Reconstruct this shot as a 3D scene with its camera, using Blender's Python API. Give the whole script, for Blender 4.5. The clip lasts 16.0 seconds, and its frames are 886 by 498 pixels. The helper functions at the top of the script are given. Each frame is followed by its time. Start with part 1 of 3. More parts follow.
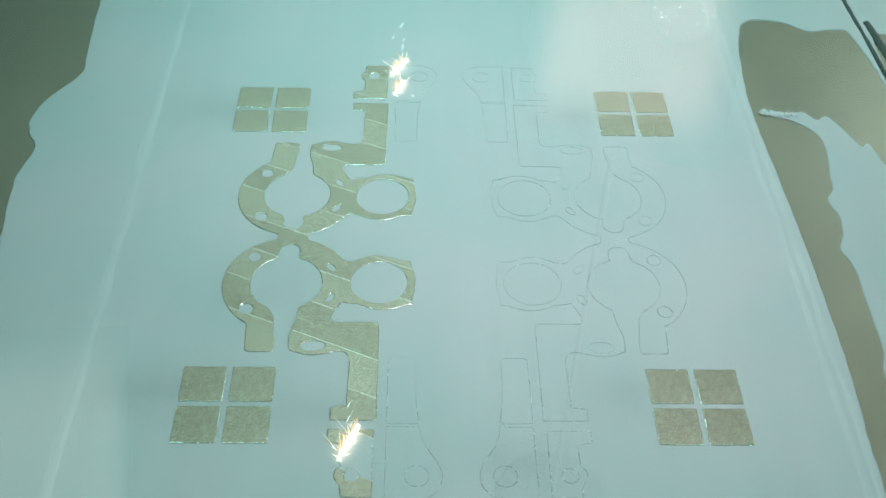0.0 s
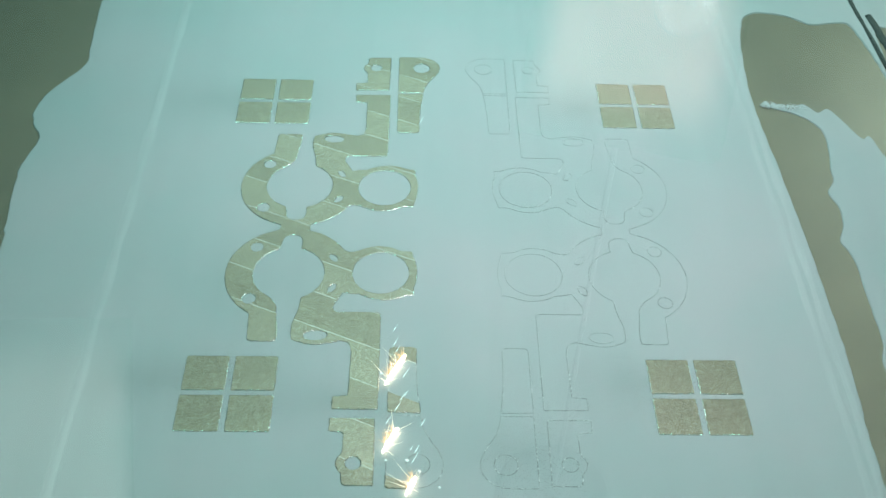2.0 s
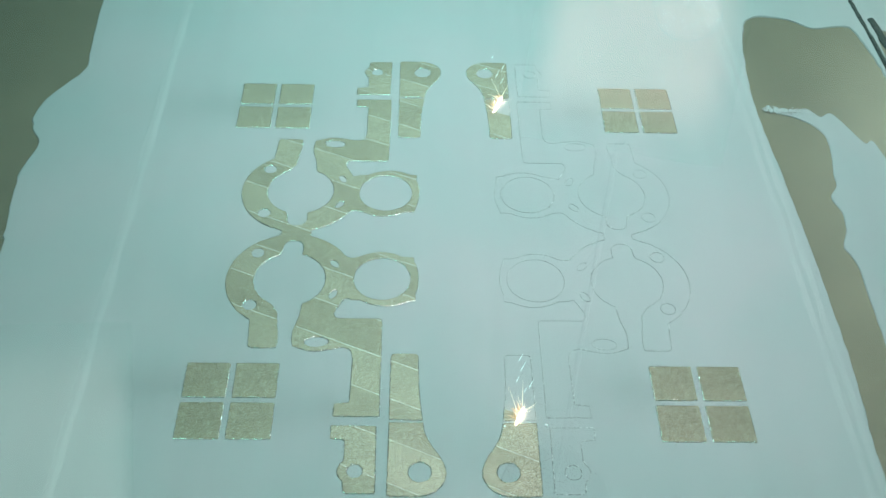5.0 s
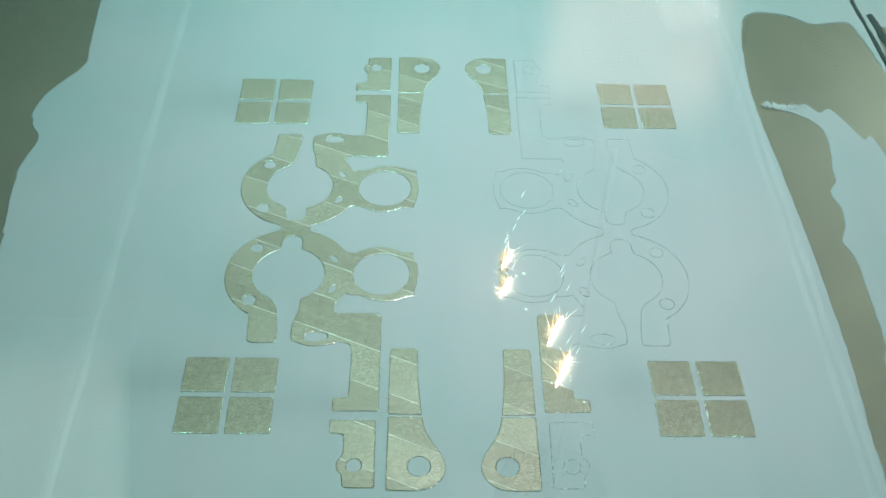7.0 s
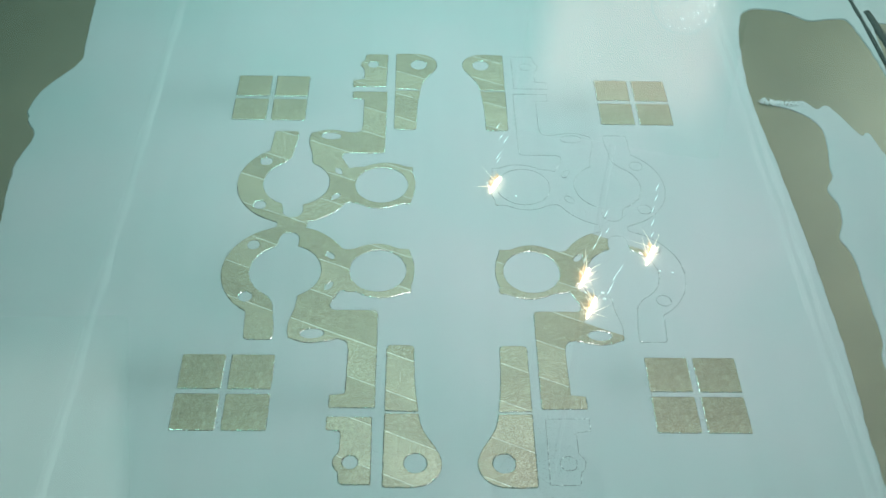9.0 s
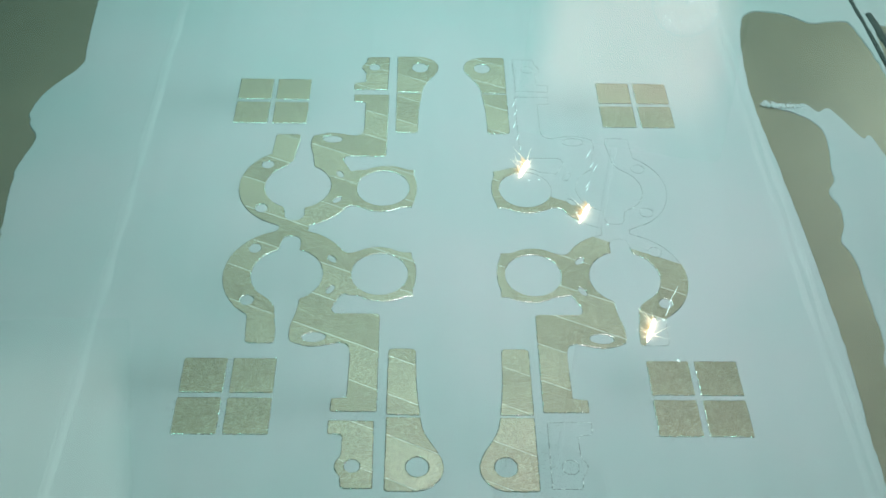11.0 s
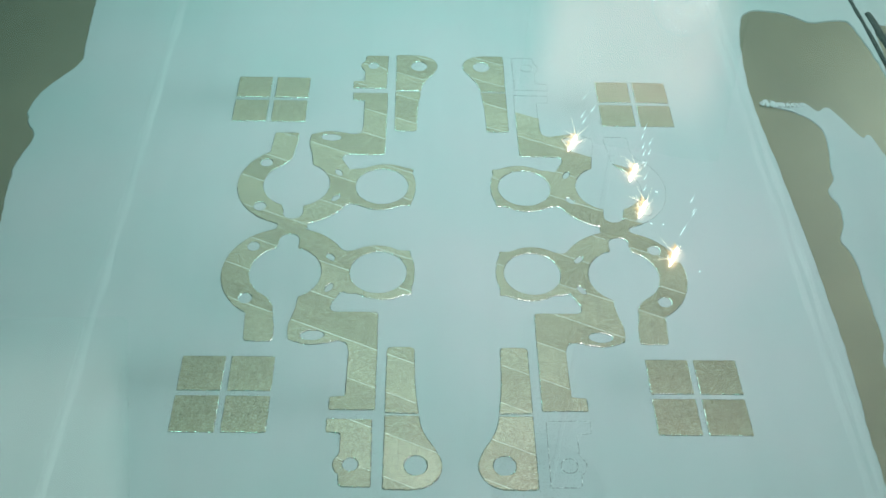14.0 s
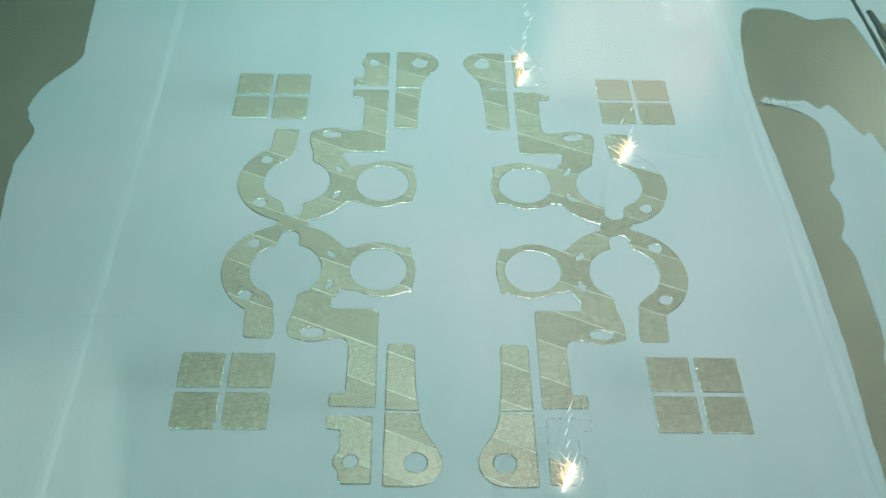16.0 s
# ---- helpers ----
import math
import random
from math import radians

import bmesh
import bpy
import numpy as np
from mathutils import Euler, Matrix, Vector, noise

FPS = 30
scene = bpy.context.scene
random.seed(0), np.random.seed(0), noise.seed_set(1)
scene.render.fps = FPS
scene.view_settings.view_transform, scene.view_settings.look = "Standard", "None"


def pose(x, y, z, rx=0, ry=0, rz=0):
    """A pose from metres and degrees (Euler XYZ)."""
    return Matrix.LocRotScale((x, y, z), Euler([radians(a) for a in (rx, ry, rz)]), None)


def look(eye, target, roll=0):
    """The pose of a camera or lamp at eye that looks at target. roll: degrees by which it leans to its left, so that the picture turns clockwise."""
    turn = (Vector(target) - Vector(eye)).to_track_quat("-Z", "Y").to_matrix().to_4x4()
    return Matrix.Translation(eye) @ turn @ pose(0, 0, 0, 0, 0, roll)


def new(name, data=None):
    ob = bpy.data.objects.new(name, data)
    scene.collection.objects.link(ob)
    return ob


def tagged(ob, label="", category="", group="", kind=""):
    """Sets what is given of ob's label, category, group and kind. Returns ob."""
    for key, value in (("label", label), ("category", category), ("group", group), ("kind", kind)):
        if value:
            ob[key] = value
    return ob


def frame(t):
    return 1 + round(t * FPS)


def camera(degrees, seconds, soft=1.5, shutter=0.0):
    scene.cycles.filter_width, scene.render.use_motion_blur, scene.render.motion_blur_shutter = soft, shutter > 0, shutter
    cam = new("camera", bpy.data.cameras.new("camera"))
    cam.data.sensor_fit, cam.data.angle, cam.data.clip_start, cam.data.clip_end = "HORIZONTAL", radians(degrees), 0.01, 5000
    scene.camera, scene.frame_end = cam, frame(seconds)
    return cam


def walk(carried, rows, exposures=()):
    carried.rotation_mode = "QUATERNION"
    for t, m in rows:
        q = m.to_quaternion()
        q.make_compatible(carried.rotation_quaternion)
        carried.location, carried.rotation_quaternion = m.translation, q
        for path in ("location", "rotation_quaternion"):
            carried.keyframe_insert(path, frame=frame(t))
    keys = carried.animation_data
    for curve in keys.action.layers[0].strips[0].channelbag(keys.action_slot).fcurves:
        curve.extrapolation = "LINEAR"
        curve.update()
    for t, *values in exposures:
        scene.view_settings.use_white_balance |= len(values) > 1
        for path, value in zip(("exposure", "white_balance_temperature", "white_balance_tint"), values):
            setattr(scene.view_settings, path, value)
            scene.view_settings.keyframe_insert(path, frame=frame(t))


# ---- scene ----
from mathutils import geometry

# ---------------------------------------------------------------- camera
cam = camera(45.09, 16.0, soft=1.5)
walk(cam, [
    (0.0, pose(-0.02505, -0.47754, 0.46765, 45.023, -1.451, -0.709)),
    (0.5, pose(-0.02605, -0.47784, 0.46784, 44.785, -1.545, -0.666)),
    (1.0, pose(-0.02552, -0.47905, 0.46801, 44.738, -1.460, -0.555)),
    (1.5, pose(-0.02397, -0.48051, 0.46890, 44.659, -1.354, -0.401)),
    (2.0, pose(-0.02408, -0.48148, 0.46850, 44.720, -1.429, -0.480)),
    (2.5, pose(-0.02420, -0.48125, 0.46846, 44.892, -1.401, -0.449)),
    (3.0, pose(-0.02431, -0.48099, 0.46821, 44.891, -1.411, -0.518)),
    (3.5, pose(-0.02496, -0.47904, 0.46815, 44.677, -1.445, -0.530)),
    (4.0, pose(-0.02520, -0.47776, 0.46837, 44.842, -1.387, -0.481)),
    (6.5, pose(-0.02524, -0.47729, 0.46737, 44.715, -1.451, -0.606)),
    (7.0, pose(-0.02525, -0.47902, 0.46716, 44.695, -1.454, -0.546)),
    (7.5, pose(-0.02504, -0.47849, 0.46645, 44.575, -1.483, -0.525)),
    (8.0, pose(-0.02427, -0.47918, 0.46615, 44.499, -1.407, -0.454)),
    (8.5, pose(-0.02586, -0.47852, 0.46713, 44.445, -1.567, -0.577)),
    (9.0, pose(-0.02422, -0.47864, 0.46639, 44.542, -1.503, -0.627)),
    (11.5, pose(-0.02482, -0.47706, 0.46741, 44.594, -1.433, -0.611)),
    (12.0, pose(-0.02593, -0.47668, 0.46554, 44.609, -1.509, -0.626)),
    (12.5, pose(-0.02394, -0.47682, 0.46595, 44.673, -1.353, -0.455)),
    (13.0, pose(-0.02486, -0.47766, 0.46575, 44.671, -1.440, -0.518)),
    (13.5, pose(-0.02390, -0.47660, 0.46571, 44.719, -1.366, -0.502)),
    (14.0, pose(-0.02473, -0.47780, 0.46537, 44.641, -1.564, -0.601)),
    (14.5, pose(-0.02536, -0.48039, 0.46706, 44.466, -1.638, -0.554)),
    (15.0, pose(-0.02496, -0.47776, 0.46468, 44.517, -1.544, -0.436)),
    (15.5, pose(-0.02544, -0.47744, 0.46494, 44.550, -1.599, -0.572)),
    (16.0, pose(-0.02487, -0.47771, 0.46451, 44.534, -1.620, -0.528)),
])

MM = 0.001

# ---------------------------------------------------------------- world and lights
# even green glow all round, added so the pane mirrors it as haze
world = bpy.data.worlds.new("green_surround")
world.use_nodes = True
world.node_tree.nodes["Background"].inputs[0].default_value = (0.25, 0.60, 0.48, 1)
world.node_tree.nodes["Background"].inputs[1].default_value = 0.62
scene.world = world


def area_lamp(name, eye, target, sx, sy, watts, colour, spread=180):
    data = bpy.data.lights.new(name, "AREA")
    data.shape, data.size, data.size_y, data.energy, data.color = "RECTANGLE", sx, sy, watts, colour
    data.spread = radians(spread)
    ob = new(name, data)
    ob.matrix_world = look(eye, target)
    return ob


# unseen lamps added in the chamber: greenish ones along the ceiling's sides and back and, for sheen on the far parts,
# low on the back wall, a small one on the right wall for the rims' glint, and a pinkish beam that tints the build area
area_lamp("chamber_fill_left", (-0.27, -0.26, 0.645), (0.03, -0.26, 0.0), 0.12, 0.30, 0.66, (0.41, 1.0, 0.89), 110)
area_lamp("chamber_fill_right", (0.40, -0.24, 0.645), (0.02, -0.24, 0.0), 0.12, 0.34, 0.72, (0.46, 1.0, 0.90), 110)
area_lamp("chamber_fill_rear", (-0.04, 0.29, 0.64), (-0.04, 0.22, 0.0), 0.36, 0.30, 0.84, (0.47, 1.0, 0.96), 100)
area_lamp("chamber_fill_back", (0.0, 0.45, 0.27), (0.0, 0.05, 0.0), 0.50, 0.07, 0.66, (0.54, 1.0, 0.96), 150)
area_lamp("chamber_fill_beam", (0.10, 0.07, 0.635), (0.07, -0.06, 0.0), 0.26, 0.20, 0.40, (1.0, 0.88, 1.0), 80)
area_lamp("chamber_fill_side", (0.49, 0.21, 0.20), (0.0, 0.0, 0.02), 0.42, 0.12, 0.85, (0.70, 1.0, 0.95))


# ---------------------------------------------------------------- materials
def material(name):
    m = bpy.data.materials.new(name)
    m.use_nodes = True
    nt = m.node_tree
    return m, nt, nt.nodes["Principled BSDF"]


def add(nt, kind, **inputs):
    node = nt.nodes.new(kind)
    for key, value in inputs.items():
        node.inputs[key.replace("_", " ")].default_value = value
    return node


def ramp(nt, stops):
    node = nt.nodes.new("ShaderNodeValToRGB")
    while len(node.color_ramp.elements) < len(stops):
        node.color_ramp.elements.new(0.5)
    for e, (at, c) in zip(node.color_ramp.elements, stops):
        e.position, e.color = at, (*c, 1) if len(c) == 3 else c
    return node


def mix(nt, kind, fac, a, b):
    node = nt.nodes.new("ShaderNodeMix")
    node.data_type, node.blend_type = "RGBA", kind
    for socket, value in ((node.inputs[0], fac), (node.inputs[6], a), (node.inputs[7], b)):
        if hasattr(value, "links"):
            nt.links.new(value, socket)
        else:
            socket.default_value = value
    return node.outputs[2]


def granular(name, stops, grain, broad, rough, metal, bump, broad_amount=0.25, depth=0.0002, cells=False, tones=((0.75, 0.76, 0.78), (1.1, 1.1, 1.08))):
    """A surface of fine grains: colour stops over a fine noise, a broad noise over it, relief."""
    m, nt, p = material(name)
    co = nt.nodes.new("ShaderNodeTexCoord").outputs["Object"]
    if cells:
        fine = add(nt, "ShaderNodeTexVoronoi", Scale=grain)
        grey = nt.nodes.new("ShaderNodeSeparateColor")
        nt.links.new(fine.outputs["Color"], grey.inputs[0])
        value = grey.outputs[0]
    else:
        fine = add(nt, "ShaderNodeTexNoise", Scale=grain, Detail=3.0, Roughness=0.7)
        value = fine.outputs["Fac"]
    wide = add(nt, "ShaderNodeTexNoise", Scale=broad, Detail=4.0, Roughness=0.55)
    for n in (fine, wide):
        nt.links.new(co, n.inputs["Vector"])
    r = ramp(nt, stops)
    nt.links.new(value, r.inputs[0])
    w = ramp(nt, [(0.35, tones[0]), (0.65, tones[1])])
    nt.links.new(wide.outputs["Fac"], w.inputs[0])
    nt.links.new(mix(nt, "MULTIPLY", broad_amount, r.outputs[0], w.outputs[0]), p.inputs["Base Color"])
    p.inputs["Roughness"].default_value, p.inputs["Metallic"].default_value = rough, metal
    b = add(nt, "ShaderNodeBump", Strength=bump, Distance=depth)
    nt.links.new(value, b.inputs["Height"])
    nt.links.new(b.outputs[0], p.inputs["Normal"])
    return m


POWDER = granular("metal_powder", [(0.25, (0.42, 0.42, 0.42)), (0.75, (0.55, 0.55, 0.55))], 1300, 9, 0.75, 0.0, 0.2, 1.0, tones=((0.91, 0.975, 0.97), (1.06, 1.005, 1.02)))


def sooted(m, spots):
    """Soot that the gas flow has carried over the powder: streaks (x, y, half length, half width, strength) in metres."""
    nt = m.node_tree
    p = nt.nodes["Principled BSDF"]
    was = p.inputs["Base Color"].links[0].from_socket
    co = nt.nodes.new("ShaderNodeTexCoord").outputs["Object"]
    wob = add(nt, "ShaderNodeTexNoise", Scale=22.0, Detail=4.0)
    nt.links.new(co, wob.inputs["Vector"])
    total = None
    for x, y, lx, ly, k in spots:
        mp = nt.nodes.new("ShaderNodeMapping")
        mp.inputs["Location"].default_value = (-x / lx, -y / ly, 0)
        mp.inputs["Scale"].default_value = (1 / lx, 1 / ly, 0)
        nt.links.new(co, mp.inputs["Vector"])
        g = nt.nodes.new("ShaderNodeTexGradient")
        g.gradient_type = "QUADRATIC_SPHERE"
        nt.links.new(mp.outputs[0], g.inputs[0])
        s = nt.nodes.new("ShaderNodeMath")
        s.operation = "MULTIPLY"
        nt.links.new(g.outputs["Fac"], s.inputs[0])
        s.inputs[1].default_value = k
        if total is None:
            total = s.outputs[0]
        else:
            t = nt.nodes.new("ShaderNodeMath")
            t.operation = "ADD"
            nt.links.new(total, t.inputs[0])
            nt.links.new(s.outputs[0], t.inputs[1])
            total = t.outputs[0]
    w = nt.nodes.new("ShaderNodeMath")
    w.operation = "MULTIPLY"
    nt.links.new(total, w.inputs[0])
    nt.links.new(wob.outputs["Fac"], w.inputs[1])
    # faint wiping streaks along the recoater's travel
    mp = nt.nodes.new("ShaderNodeMapping")
    mp.inputs["Scale"].default_value = (110, 2.5, 1)
    nt.links.new(co, mp.inputs["Vector"])
    st = add(nt, "ShaderNodeTexNoise", Scale=1.0, Detail=3.0)
    nt.links.new(mp.outputs[0], st.inputs["Vector"])
    r = ramp(nt, [(0.3, (0.965, 0.965, 0.965)), (0.7, (1.02, 1.02, 1.02))])
    nt.links.new(st.outputs["Fac"], r.inputs[0])
    was = mix(nt, "MULTIPLY", 1.0, was, r.outputs[0])
    nt.links.new(mix(nt, "MIX", w.outputs[0], was, (0.20, 0.22, 0.21, 1)), p.inputs["Base Color"])


sooted(POWDER, [(-0.150, 0.128, 0.12, 0.036, 0.7), (-0.165, -0.120, 0.12, 0.036, 0.6), (0.090, -0.120, 0.055, 0.036, 0.4),
                (0.088, 0.125, 0.060, 0.034, 0.5), (-0.080, -0.135, 0.09, 0.03, 0.5), (-0.110, -0.050, 0.11, 0.09, 0.4), (0.03, -0.165, 0.06, 0.03, 0.4)])
# the palest grain cells paint sparkle into the colour
FUSED = [granular("fused_metal", [(0.0, (0.143, 0.110, 0.072)), (0.25, (0.294, 0.245, 0.168)), (0.70, (0.370, 0.314, 0.221)), (0.92, (0.494, 0.430, 0.317)), (0.99, (0.654, 0.614, 0.479))],
                  2300, 45, 0.42, 0.3, 0.55, cells=True),
         # paler copy: the sheen of every other stripe put into the colour
         granular("fused_metal_paler_sheen", [(0.0, (0.200, 0.161, 0.108)), (0.25, (0.342, 0.288, 0.202)), (0.70, (0.423, 0.361, 0.259)), (0.92, (0.541, 0.479, 0.355)), (0.99, (0.670, 0.630, 0.495))],
                  2200, 45, 0.40, 0.3, 0.55, cells=True)]
# near-white base puts the raised seams' glint into the colour
SEAM = granular("glinting_hatch_seam", [(0.36, (0.50, 0.46, 0.36)), (0.55, (0.95, 0.94, 0.88))], 700, 60, 0.3, 0.2, 0.4)
# the palest stop paints scattered glints along the contour beads
BEAD = granular("contour_bead", [(0.40, (0.20, 0.20, 0.19)), (0.51, (0.38, 0.38, 0.36)), (0.61, (0.90, 0.90, 0.88))], 620, 60, 0.30, 0.65, 0.6, depth=0.0005)
# paler, shinier metal for the rims; its light stops paint in dotted glints
RIM = granular("fused_rim", [(0.36, (0.30, 0.285, 0.24)), (0.50, (0.52, 0.505, 0.44)), (0.62, (0.80, 0.79, 0.75))], 900, 60, 0.27, 0.85, 0.12, depth=0.0003)
# paler copy of the powder: the ridges' bright streak put into the colour
RIDGE_LIT = granular("ridge_powder_highlight", [(0.25, (0.42, 0.42, 0.42)), (0.75, (0.63, 0.63, 0.63))], 1100, 14, 0.8, 0.0, 0.3)
# paler than the powder: the crumbs' sparkle is put into the colour
CRUMB = granular("sparkle_powder_crumb", [(0.25, (0.66, 0.66, 0.66)), (0.75, (0.80, 0.80, 0.80))], 900, 30, 0.55, 0.0, 0.2)
PLATE = granular("bare_steel_plate", [(0.3, (0.25, 0.208, 0.15)), (0.7, (0.32, 0.262, 0.19))], 420, 11, 0.45, 0.3, 0.08, 0.6)
DARK = granular("dark_rubber", [(0.3, (0.02, 0.025, 0.022)), (0.7, (0.06, 0.065, 0.06))], 400, 30, 0.6, 0.0, 0.3)
WALL = granular("painted_chamber_wall", [(0.3, (0.45, 0.46, 0.46)), (0.7, (0.52, 0.53, 0.53))], 120, 6, 0.5, 0.2, 0.1)
SOOT = granular("spatter_grain", [(0.3, (0.14, 0.12, 0.09)), (0.7, (0.30, 0.27, 0.22))], 500, 40, 0.5, 0.3, 0.3)


def glow(name, colour, strength):
    m, nt, p = material(name)
    p.inputs["Base Color"].default_value = (0, 0, 0, 1)
    p.inputs["Emission Color"].default_value = (*colour, 1)
    p.inputs["Emission Strength"].default_value = strength
    return m


CORE = glow("melt_glow", (1.0, 0.90, 0.68), 9.0)
RAY = glow("spark_glow", (1.0, 0.90, 0.70), 2.2)
TUFT = glow("orange_spark_glow", (1.0, 0.66, 0.30), 1.25)
# glow of the built-in ghost reflections and of the hot droplets
DASH = glow("ghost_and_droplet_glow", (0.82, 1.0, 0.97), 1.3)


# ---------------------------------------------------------------- mesh helpers
def obj(name, verts, faces, mats, parent=None, label="", smooth=False, ids=None):
    me = bpy.data.meshes.new(name)
    me.from_pydata([tuple(v) for v in verts], [], faces)
    for m in (mats if isinstance(mats, (list, tuple)) else [mats]):
        me.materials.append(m)
    if ids:
        me.polygons.foreach_set("material_index", ids)
    if smooth:
        me.polygons.foreach_set("use_smooth", [True] * len(me.polygons))
    me.update()
    ob = new(name, me)
    if parent:
        ob.parent = parent
    return tagged(ob, label)


def part(name, bm, mat, parent, label="", smooth=False):
    me = bpy.data.meshes.new(name)
    bm.to_mesh(me)
    bm.free()
    me.materials.append(mat)
    if smooth:
        me.polygons.foreach_set("use_smooth", [True] * len(me.polygons))
    ob = new(name, me)
    if parent:
        ob.parent = parent
    return tagged(ob, label)


def box(name, lo, hi, mat, bevel=0.002, parent=None):
    bm = bmesh.new()
    bmesh.ops.create_cube(bm, size=1, matrix=Matrix.Translation([(a + b) / 2 for a, b in zip(lo, hi)])
                          @ Matrix.Diagonal((*[b - a for a, b in zip(lo, hi)], 1)))
    if bevel:
        bmesh.ops.bevel(bm, geom=bm.edges[:], offset=bevel, segments=2, affect="EDGES", profile=0.5)
    return part(name, bm, mat, parent)


def smooth_loop(pts, steps=8, closed=True):
    """A smooth curve through control points."""
    n, out = len(pts), []
    P = [Vector(p) for p in pts]
    for i in range(n if closed else n - 1):
        a, b, c, d = (P[(i + k) % n] if closed else P[min(max(i + k, 0), n - 1)] for k in (-1, 0, 1, 2))
        for s in range(steps):
            t = s / steps
            out.append(0.5 * ((2 * b) + (c - a) * t + (2 * a - 5 * b + 4 * c - d) * t * t + (3 * b - a - 3 * c + d) * t ** 3))
    return out + ([] if closed else [P[-1]])


def fill(loops, extra=()):
    """Triangles of the plane cut by the loops and the extra segments: points, triangles."""
    V, E = [], []
    for loop in loops:
        k = len(V)
        V += [Vector(p) for p in loop]
        E += [(k + i, k + (i + 1) % len(loop)) for i in range(len(loop))]
    for a, b in extra:
        E.append((len(V), len(V) + 1))
        V += [Vector(a), Vector(b)]
    v, _, f, *_ = geometry.delaunay_2d_cdt(V, E, [], 0, 1e-5)
    return np.array([tuple(p) for p in v]), f


def inside(loops, x, y):
    """Even-odd test of points against closed loops."""
    x, y = np.asarray(x, float), np.asarray(y, float)
    hit = np.zeros(x.shape, bool)
    for loop in loops:
        L = np.array([tuple(p) for p in loop])
        M = np.roll(L, -1, 0)
        for (x0, y0), (x1, y1) in zip(L, M):
            if y0 != y1:
                cross = ((y0 > y) != (y1 > y)) & (x < (x1 - x0) * (y - y0) / (y1 - y0) + x0)
                hit ^= cross
    return hit


# ---------------------------------------------------------------- the chamber
tagged(box("floor", (-0.50, -0.42, -0.160), (0.50, 0.46, -0.001), PLATE), "bare olive steel process floor of the chamber", kind="structure")
tagged(box("wall_back", (-0.52, 0.46, -0.02), (0.52, 0.48, 0.66), WALL), "painted metal back wall of the chamber", kind="structure")
tagged(box("wall_left", (-0.52, -0.42, -0.02), (-0.50, 0.46, 0.66), WALL), "painted metal side wall of the chamber", kind="structure")
tagged(box("wall_right", (0.50, -0.42, -0.02), (0.52, 0.46, 0.66), WALL), "painted metal side wall of the chamber", kind="structure")
tagged(box("ceiling", (-0.52, -0.44, 0.66), (0.52, 0.48, 0.68), WALL), "painted metal chamber ceiling", kind="structure")
tagged(box("wall_front_low", (-0.52, -0.44, -0.02), (0.52, -0.42, 0.20), WALL), "chamber door below its window", kind="structure")
tagged(box("wall_front_high", (-0.52, -0.44, 0.56), (0.52, -0.42, 0.66), WALL), "chamber door above its window", kind="structure")
tagged(box("wall_front_left", (-0.52, -0.44, 0.20), (-0.30, -0.42, 0.56), WALL), "chamber door beside its window", kind="structure")
tagged(box("wall_front_right", (0.30, -0.44, 0.20), (0.52, -0.42, 0.56), WALL), "chamber door beside its window", kind="structure")


# ---------------------------------------------------------------- powder
def layer(name, loop, top, drop, slope, mat, label):
    """A layer of powder with a soft sloping rim."""
    area = sum(a.x * b.y - b.x * a.y for a, b in zip(loop, loop[1:] + loop[:1]))
    loop = loop if area > 0 else loop[::-1]
    n = len(loop)
    v, f = fill([loop])
    keep = []
    for t in f:
        c = v[list(t)].mean(0)
        keep.append(c)
    ok = inside([loop], [c[0] for c in keep], [c[1] for c in keep])
    verts = [(x * MM, y * MM, top * MM) for x, y in v]
    faces = [tuple(t) for t, k in zip(f, ok) if k]
    prev = list(range(n))
    for s, (out, down) in enumerate(((0.35, 0.15), (0.75, 0.55), (1.0, 1.0))):
        ring = []
        for i, p in enumerate(loop):
            d = (loop[(i + 1) % n] - loop[i - 1])
            nv = Vector((d.y, -d.x)).normalized()
            w = slope * (0.7 + 0.6 * noise.noise((p.x * 0.08, p.y * 0.08, 3)))
            ring.append(len(verts))
            verts.append(((p.x + nv.x * w * out) * MM, (p.y + nv.y * w * out) * MM, (top - drop * down) * MM))
        for i in range(n):
            j = (i + 1) % n
            faces.append((prev[i], ring[i], ring[j], prev[j]))
        prev = ring
    return tagged(obj(name, verts, faces, mat), label, kind="structure")


def rough_edge(pts, amount, steps=10, closed=True):
    out = []
    for p in smooth_loop(pts, steps, closed):
        k = noise.noise((p.x * 0.15, p.y * 0.15, 0)) * amount + noise.noise((p.x * 0.6, p.y * 0.6, 5)) * amount * 0.4
        out.append(Vector((p.x + k, p.y + k * 0.4)))
    return out


left_edge = [(-276, 300), (-276, 256), (-271.5, 201), (-269.7, 169), (-285, 141), (-291, 125), (-292, 109), (-286.7, 95),
             (-281.5, 85), (-285, 64), (-286, 47), (-281, 0), (-278, -21), (-276, -120), (-280, -300)]
right_edge = [(217, -300), (217, -180), (217.5, -150), (220, -110), (221, -60), (220.5, 8), (218.5, 74), (217, 143), (222.7, 207),
              (230, 240), (236, 250), (247, 255), (267, 251), (286, 239), (300, 241), (316, 240), (321.5, 212), (325, 180), (326, 150)]
bed = rough_edge(left_edge, 1.2, closed=False) + rough_edge(right_edge, 0.8, closed=False) + [Vector((327, 150)), Vector((326, 300))]
layer("powder_bed", bed, 0.0, 0.99, 1.2, POWDER, "smooth pale grey metal powder spread over the build area")
